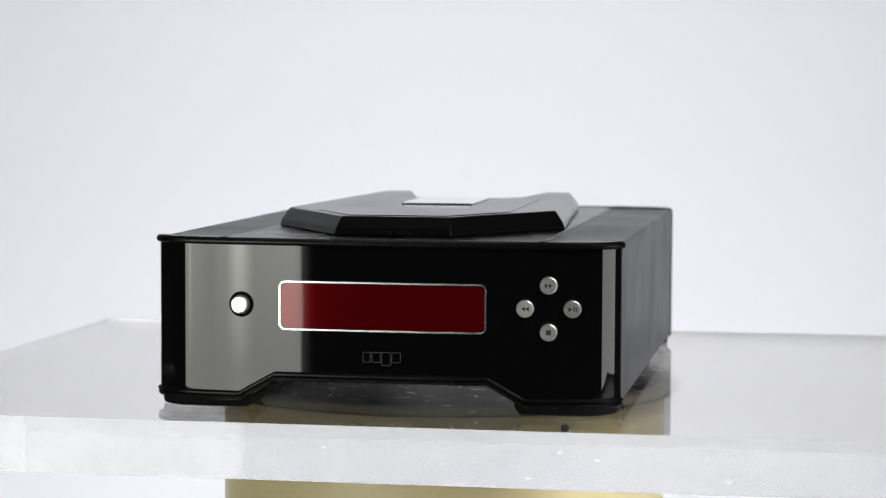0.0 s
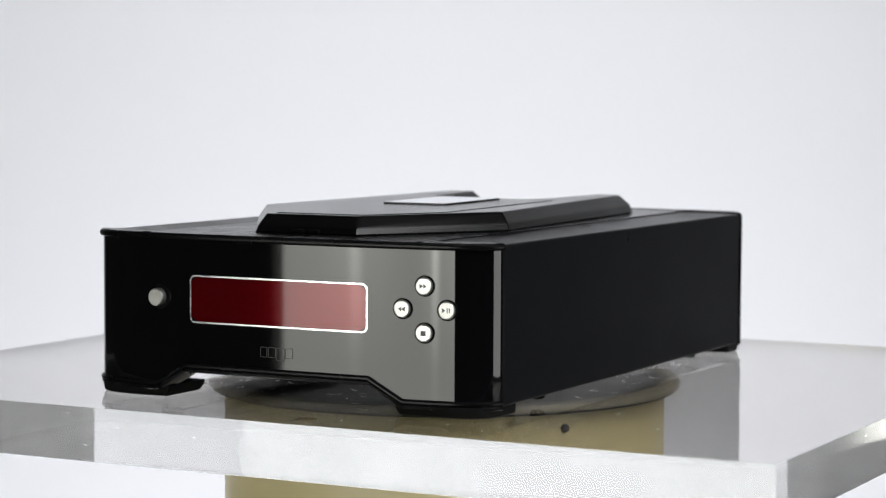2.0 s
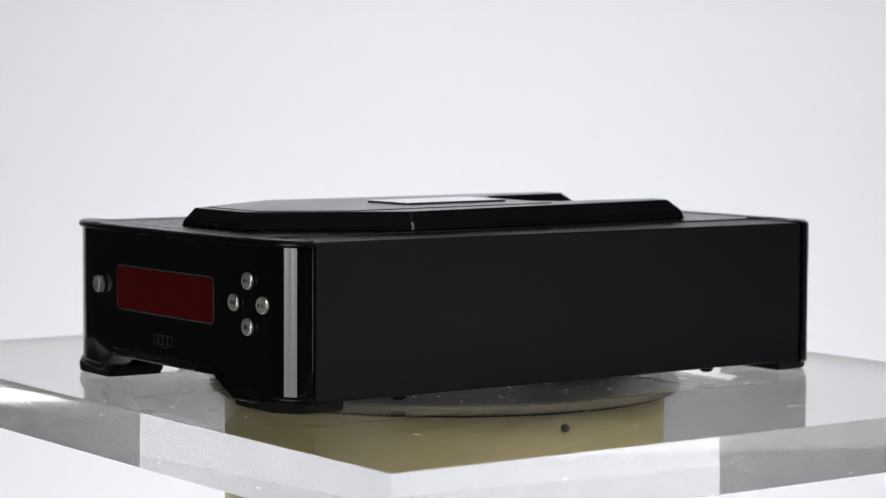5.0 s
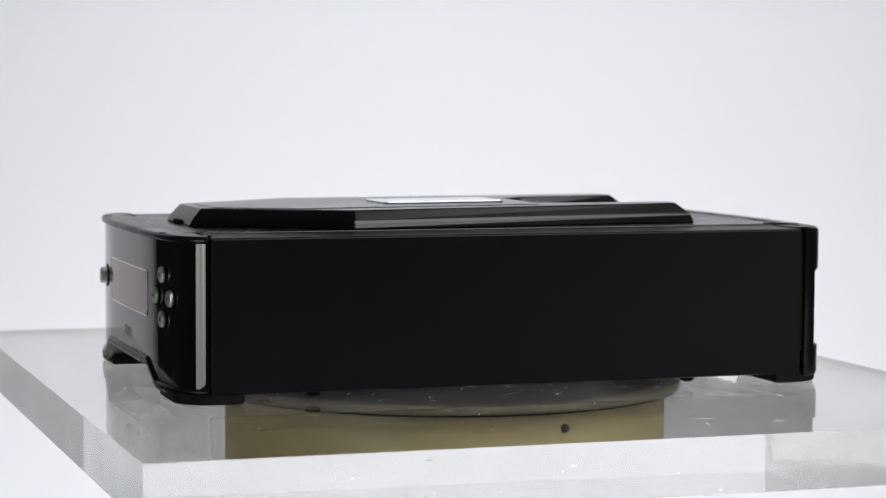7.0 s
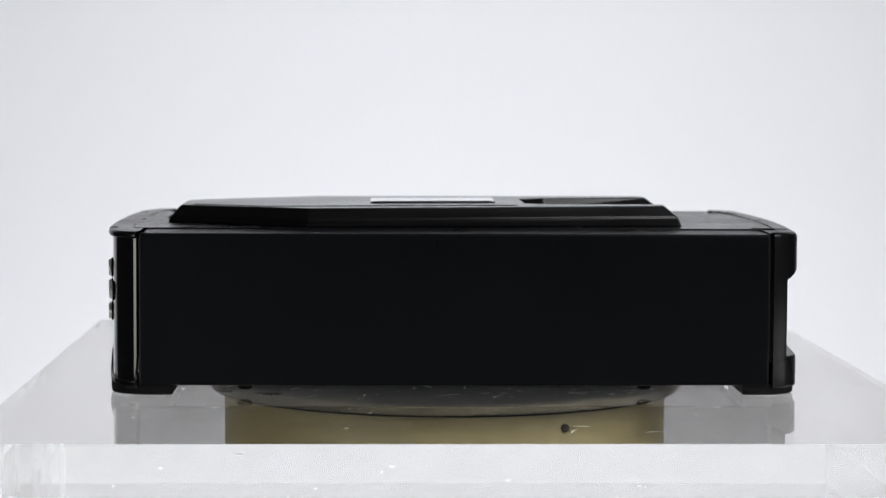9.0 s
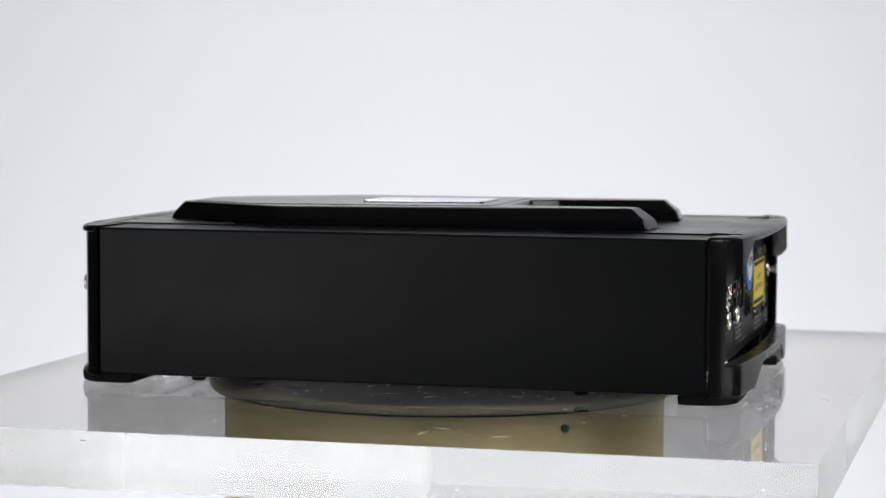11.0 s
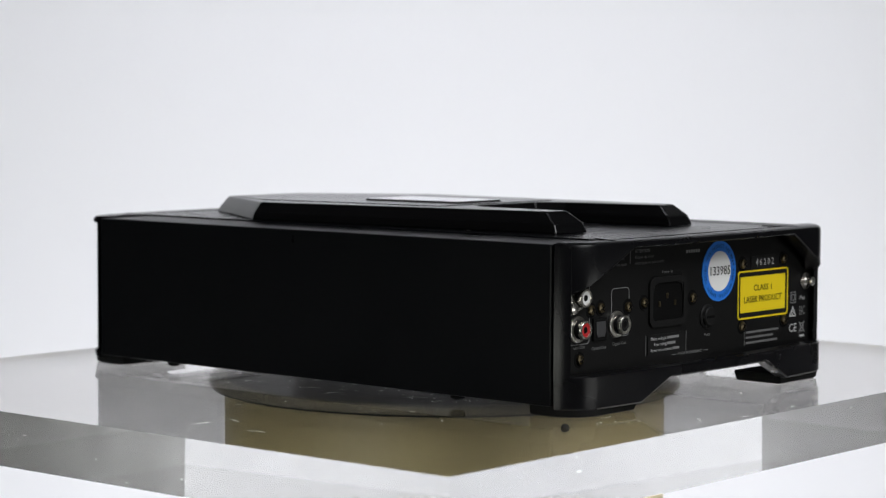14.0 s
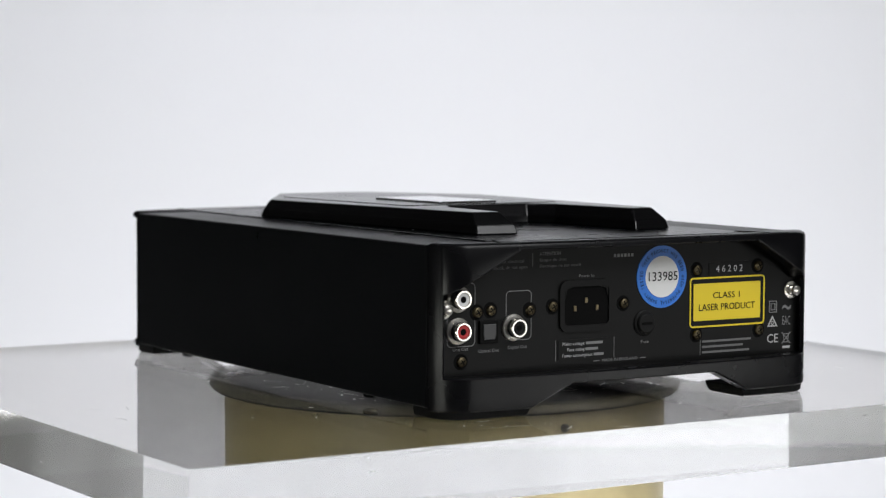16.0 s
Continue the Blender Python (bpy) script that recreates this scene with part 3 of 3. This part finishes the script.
def rear_connectors():
    phono_socket(0.0931, 0.0535, WHITEP, "nickel phono socket with white insert")
    phono_socket(0.0931, 0.0391, REDP, "nickel phono socket with red insert")
    phono_socket(0.0632, 0.0393, INK, "nickel phono socket with black insert")
    for x, z in ((0.0828, 0.0470), (0.0755, 0.0476), (0.0542, 0.0467), (0.0415, 0.0477), (0.0013, 0.0474), (0.0912, 0.0252), (-0.0421, 0.0613), (-0.0797, 0.0620), (-0.0807, 0.0307), (-0.0422, 0.0303)):
        screw(x, z)
    binding_post(0.1008, 0.0490)
    binding_post(-0.1008, 0.0494)
    # optical socket
    o = part("optical_socket", prism([(0.0718, 0.0328), (0.0819, 0.0328), (0.0819, 0.0432), (0.0718, 0.0432)], PANEL_Y - 0.0002, PANEL_Y + 0.0014, "y", 0.0004), RUBBER, player, "black optical socket with hinged flap")
    part("flap", prism([(0.0741, 0.0345), (0.0796, 0.0345), (0.0803, 0.0365), (0.0803, 0.0415), (0.0734, 0.0415), (0.0734, 0.0365)], PANEL_Y + 0.001, PANEL_Y + 0.0019, "y", 0.0003), material("grey_plastic_flap", (0.045, 0.045, 0.047), 0.4), o, "dark grey flap")
    # mains inlet
    out, op = rounded_rect(0.0302, 0.0238, 0.0042, 6, 0.0228, 0.0474), rounded_rect(0.0252, 0.0178, 0.0022, 6, 0.0228, 0.0474)
    inlet = part("mains_inlet", frame_ring(out, op, PANEL_Y - 0.0002, PANEL_Y + 0.0012), INK, player, "black three-pin mains inlet", True)
    # Flat dark sheet painted as the shaded depth of the inlet.
    flat(op, PANEL_Y + 0.0003, HOLE, inlet, "recess")
    for cx in (0.0118, 0.0338):
        s = 1 if cx > 0.02 else -1
        flat([(cx, 0.0552), (cx - s * 0.0042, 0.0565), (cx + s * 0.0012, 0.0565), (cx + s * 0.0012, 0.0505)], PANEL_Y + 0.0010, INK, inlet, "corner_fillet", thick=0.0008)
    for x, z in ((0.0228, 0.0498), (0.0165, 0.0462), (0.0291, 0.0462)):
        bm = box(x - 0.0008, x + 0.0008, PANEL_Y, PANEL_Y + 0.0007, z - 0.0013, z + 0.0013, 0.0002, 1)
        part("pin", bm, BRASS, inlet, "metal mains pin")
    # fuse holder
    m = at_rear(-0.0110, 0.0375)
    fu = part("fuse_holder", lathe([(0.0060, 0), (0.0060, 0.0006), (0.0055, 0.0010), (0.0048, 0.0010), (0.0046, 0.0022), (0.0042, 0.0026), (0, 0.0026)], 40, m), INK, player, "round black fuse holder with slot", True)
    # Dark bar drawn as the shade in the fuse slot.
    bm = box(-0.0030, 0.0030, -0.0006, 0.0006, 0.0022, 0.0028)
    bm.transform(m)
    part("slot", bm, HOLE, fu)


def rear_print():
    p = bpy.data.objects["rear_panel"]
    # laser label
    flat(rounded_rect(0.0462, 0.0240, 0.0020, 4, -0.0610, 0.0456), PANEL_Y + 0.0002, INK, p, "label_base")
    line_box(0.0462, 0.0240, 0.0020, -0.0610, 0.0456, 0.0008, YELLOW, p, PANEL_Y + 0.0003)
    flat(rounded_rect(0.0412, 0.0178, 0.0003, 2, -0.0608, 0.0457), PANEL_Y + 0.0004, YELLOW, p, "yellow_label")
    lettering("CLASS 1", -0.0605, 0.0486, 0.0029, INK, p, 0.0165, y=PANEL_Y + 0.0006)
    lettering("LASER PRODUCT", -0.0605, 0.0430, 0.0031, INK, p, 0.0345, y=PANEL_Y + 0.0006)
    # serial plate
    flat(rounded_rect(0.0245, 0.0068, 0.0003, 2, -0.0618, 0.0612), PANEL_Y + 0.0004, INK, p, "serial_plate")
    lettering("4 6 2 0 2", -0.0618, 0.0612, 0.0031, WHITE, p, 0.0165, y=PANEL_Y + 0.0006)
    # round test sticker
    cx, cz = -0.0211, 0.0589
    ring = [(cx + 0.0147 * math.cos(2 * math.pi * i / 64), cz + 0.0147 * math.sin(2 * math.pi * i / 64)) for i in range(64)]
    disc_w = [(cx + (q - cx) * 0.665, cz + (w - cz) * 0.665) for q, w in ring]
    flat(ring, PANEL_Y + 0.0004, BLUE, p, "blue_sticker")
    flat(disc_w, PANEL_Y + 0.0006, PAPERW, p, "sticker_centre")
    lettering("133985", cx, cz, 0.0043, INK, p, 0.0172, y=PANEL_Y + 0.0008)
    words = "THIS PRODUCT HAS BEEN HIGH POTENTIAL SAFETY TESTED "
    for i, ch in enumerate(words):
        if ch != " ":
            a = radians(108) - 2 * math.pi * (i - 8) / len(words) - radians(10)
            # seen from behind, the x axis runs to the left
            lettering(ch, cx - 0.0122 * math.cos(a), cz + 0.0122 * math.sin(a), 0.0017, INK, p, 0.0010 if ch != "I" else 0.0003, y=PANEL_Y + 0.0006, turn=a - math.pi / 2, name="ring_letter")
    # printed words
    for text, x, z, h, w, mat, al in (
            ("WARNING", 0.0738, 0.0719, 0.0016, 0.0100, GREY, "LEFT"), ("Risk of electrical", 0.0742, 0.0691, 0.0015, 0.0165, DIM, "LEFT"), ("shock, do not open", 0.0742, 0.0664, 0.0015, 0.0185, DIM, "LEFT"),
            ("ATTENTION", 0.0490, 0.0719, 0.0016, 0.0118, GREY, "LEFT"), ("Risque de choc", 0.0490, 0.0691, 0.0015, 0.0150, DIM, "LEFT"), ("électrique ne pas ouvrir", 0.0490, 0.0664, 0.0015, 0.0235, DIM, "LEFT"),
            ("Power In", 0.0225, 0.0611, 0.0014, 0.0085, GREY, "CENTER"), ("Line Out", 0.0915, 0.0308, 0.0015, 0.0082, GREY, "CENTER"), ("Optical Out", 0.0765, 0.0294, 0.0015, 0.0110, GREY, "CENTER"),
            ("Digital Out", 0.0608, 0.0302, 0.0015, 0.0104, GREY, "CENTER"), ("Fuse", -0.0115, 0.0287, 0.0014, 0.0048, GREY, "CENTER"), ("MADE IN ENGLAND", 0.0030, 0.0213, 0.0014, 0.0205, GREY, "CENTER"),
            ("Mains voltage:", 0.0362, 0.0300, 0.0015, 0.0125, WHITE, "LEFT"), ("Fuse rating:", 0.0335, 0.0273, 0.0015, 0.0100, WHITE, "LEFT"), ("Power consumption:", 0.0362, 0.0246, 0.0015, 0.0170, WHITE, "LEFT"),
            ("CE", -0.0897, 0.0258, 0.0042, 0.0070, WHITE, "CENTER"), ("EAC", -0.0983, 0.0342, 0.0044, 0.0050, GREY, "CENTER"), ("~", -0.0984, 0.0414, 0.0110, 0.0054, GREY, "CENTER")):
        lettering(text, x, z, h, mat, p, w, al, y=PANEL_Y + (0.0006 if mat == WHITE and x > 0 else 0.00015))
    for x, z, w in ((0.0180, 0.0300, 0.0095), (0.0195, 0.0273, 0.0070), (0.0155, 0.0246, 0.0055)):
        bar(x, z, w, 0.0012, GREY, p, PANEL_Y + 0.0006)
    flat(rounded_rect(0.0305, 0.0094, 0.0006, 2, 0.0230, 0.0273), PANEL_Y + 0.0004, INK, p, "rating_label")
    for s in (-1, 1):
        bar(0.0230 + s * 0.0166, 0.0273, 0.0003, 0.0095, DIM, p)
    bar(0.0165, 0.0213, 0.0033, 0.0003, GREY, p), bar(-0.0105, 0.0213, 0.0033, 0.0003, GREY, p)
    bar(0.0527, 0.0695, 0.0003, 0.0062, DIM, p)
    # model mark as plain bars
    for k in range(6):
        bar(0.0063 - k * 0.0020, 0.0698, 0.0013, 0.0015, GREY, p)
    # address lines as plain bars
    for k, w in enumerate((0.030, 0.025, 0.029)):
        bar(-0.0460 - w / 2, 0.0268 - k * 0.0026, w, 0.0010, DIM, p)
    bar(-0.0448, 0.0242, 0.0003, 0.0075, DIM, p)
    line_box(0.0150, 0.0285, 0.0022, 0.0912, 0.0462, 0.0003, GREY, p)
    line_box(0.0140, 0.0225, 0.0022, 0.0602, 0.0446, 0.0003, GREY, p)
    # approval marks
    line_box(0.0050, 0.0058, 0.0001, -0.0898, 0.0415, 0.0004, GREY, p)
    line_box(0.0028, 0.0034, 0.0001, -0.0898, 0.0415, 0.0004, GREY, p)
    t = [(-0.0863, 0.0318), (-0.0928, 0.0318), (-0.08955, 0.0372)]
    c = (sum(a for a, b in t) / 3, sum(b for a, b in t) / 3)
    part("printed_line", frame_ring(t, [(c[0] + (a - c[0]) * 0.68, c[1] + (b - c[1]) * 0.68) for a, b in t], PANEL_Y - 0.0002, PANEL_Y + 0.00015), WHITE, p)
    line_box(0.0018, 0.0018, 0.0008, c[0], c[1], 0.0003, WHITE, p)
    bm = frame_ring([(-0.0965, 0.0280), (-0.1002, 0.0280), (-0.0996, 0.0236), (-0.0971, 0.0236)], [(-0.0969, 0.0276), (-0.0998, 0.0276), (-0.0993, 0.0240), (-0.0974, 0.0240)], PANEL_Y - 0.0002, PANEL_Y + 0.00015)
    part("printed_line", bm, GREY, p)
    for s in (-1, 1):
        d = 0.0003
        flat([(-0.0984 - s * 0.0026 - d, 0.0232), (-0.0984 - s * 0.0026 + d, 0.0232), (-0.0984 + s * 0.0026 + d, 0.0286), (-0.0984 + s * 0.0026 - d, 0.0286)], PANEL_Y + 0.00018, GREY, p, "printed_line")
    bar(-0.0985, 0.0214, 0.0046, 0.0011, WHITE, p)


# ---------- scratches and dust on the slab ----------
def slab_scratches():
    rnd = random.Random(7)
    bm = bmesh.new()
    for i in range(380):
        r, a = 0.130 * (0.45 + 0.55 * rnd.random()) if i < 270 else 0.24 * math.sqrt(rnd.random()), rnd.random() * 6.283
        x, y = max(-0.25, min(0.25, r * math.cos(a))), max(-0.205, min(0.213, r * math.sin(a)))
        long, wide, turn = rnd.choice((0.0008, 0.0012, 0.002, 0.003, 0.005, 0.009)), rnd.uniform(0.00016, 0.0005), rnd.random() * 3.14
        bend = rnd.uniform(-0.25, 0.25) * long
        left, right = [], []
        for k in range(4):
            u = (k / 3 - 0.5) * long
            v = bend * (1 - (2 * u / long) ** 2)
            w = wide * (0.35 + 0.65 * (1 - abs(2 * u / long)))
            for side, lst in ((w, left), (-w, right)):
                px, py = u, v + side
                lst.append(bm.verts.new((x + px * math.cos(turn) - py * math.sin(turn), y + px * math.sin(turn) + py * math.cos(turn), 0.00006)))
        for k in range(3):
            bm.faces.new((left[k], right[k], right[k + 1], left[k + 1]))
    ob = part("scratches", bm, DUST, slab, "fine pale scratches and lint")
    tagged(ob, kind="stuff")


def edge_scuffs():
    """Small grey flecks and rubbed marks on the four polished edges."""
    rnd = random.Random(19)
    bm = bmesh.new()
    for i in range(64):
        side, z = i % 4, -rnd.uniform(0.002, SLAB_T - 0.002)
        long, high = rnd.choice((0.0004, 0.0006, 0.001, 0.002)), rnd.uniform(0.0001, 0.00032)
        along = rnd.uniform(-0.2, 0.2)
        pts = [(along + long * c, z + high * d) for c, d in ((-1, -0.3), (0.2, -1), (1, 0.2), (-0.3, 0.8))]
        put = {0: lambda u, v: (u, -0.21006, v), 1: lambda u, v: (0.25606, u, v), 2: lambda u, v: (u, 0.21906, v), 3: lambda u, v: (-0.25606, u, v)}[side]
        bm.faces.new([bm.verts.new(put(u, v)) for u, v in pts])
    tagged(part("edge_scuffs", bm, SCUFF, slab, "small grey flecks on the polished edges"), kind="stuff")


player_case()
player_front()
player_rear()
player_feet()
player_lid()
rear_connectors()
rear_print()
slab_scratches()
edge_scuffs()

# ---------- the body sits slightly off its front and rear fittings ----------
BODY = ("case", "deck", "front_panel", "lower_lip", "upper_lip", "front_cap", "front_core", "rear_skirt", "rear_shell", "rear_cap", "rear_panel", "foot", "seam_notch")
for ob in player.children:
    if ob.name.split(".")[0] in BODY:
        ob.data.transform(Matrix.Translation((-0.0009, 0, 0)))

# ---------- motion: disc, slab and player turn together ----------
TURN = ((0.0, -9.86), (0.5, -14.24), (1.0, -18.67), (1.5, -23.09), (2.0, -27.51), (2.5, -31.92), (3.0, -36.37), (3.5, -40.85), (4.0, -45.36),
        (4.5, -49.74), (5.0, -54.10), (5.5, -58.45), (6.0, -62.78), (6.5, -67.10), (7.0, -71.41), (7.5, -75.66), (8.0, -79.86), (8.5, -84.01),
        (9.0, -88.14), (9.5, -92.27), (10.0, -96.40), (10.5, -100.54), (11.0, -104.68), (11.5, -108.84), (12.0, -113.02), (12.5, -117.26),
        (13.0, -121.57), (13.5, -125.89), (14.0, -130.24), (14.5, -134.55), (15.0, -138.86), (15.5, -143.13), (16.0, -147.48))


def motions():
    for thing in (player, slab, disc):
        walk(thing, [(t, pose(0, 0, 0, 0, 0, a)) for t, a in TURN])


motions()
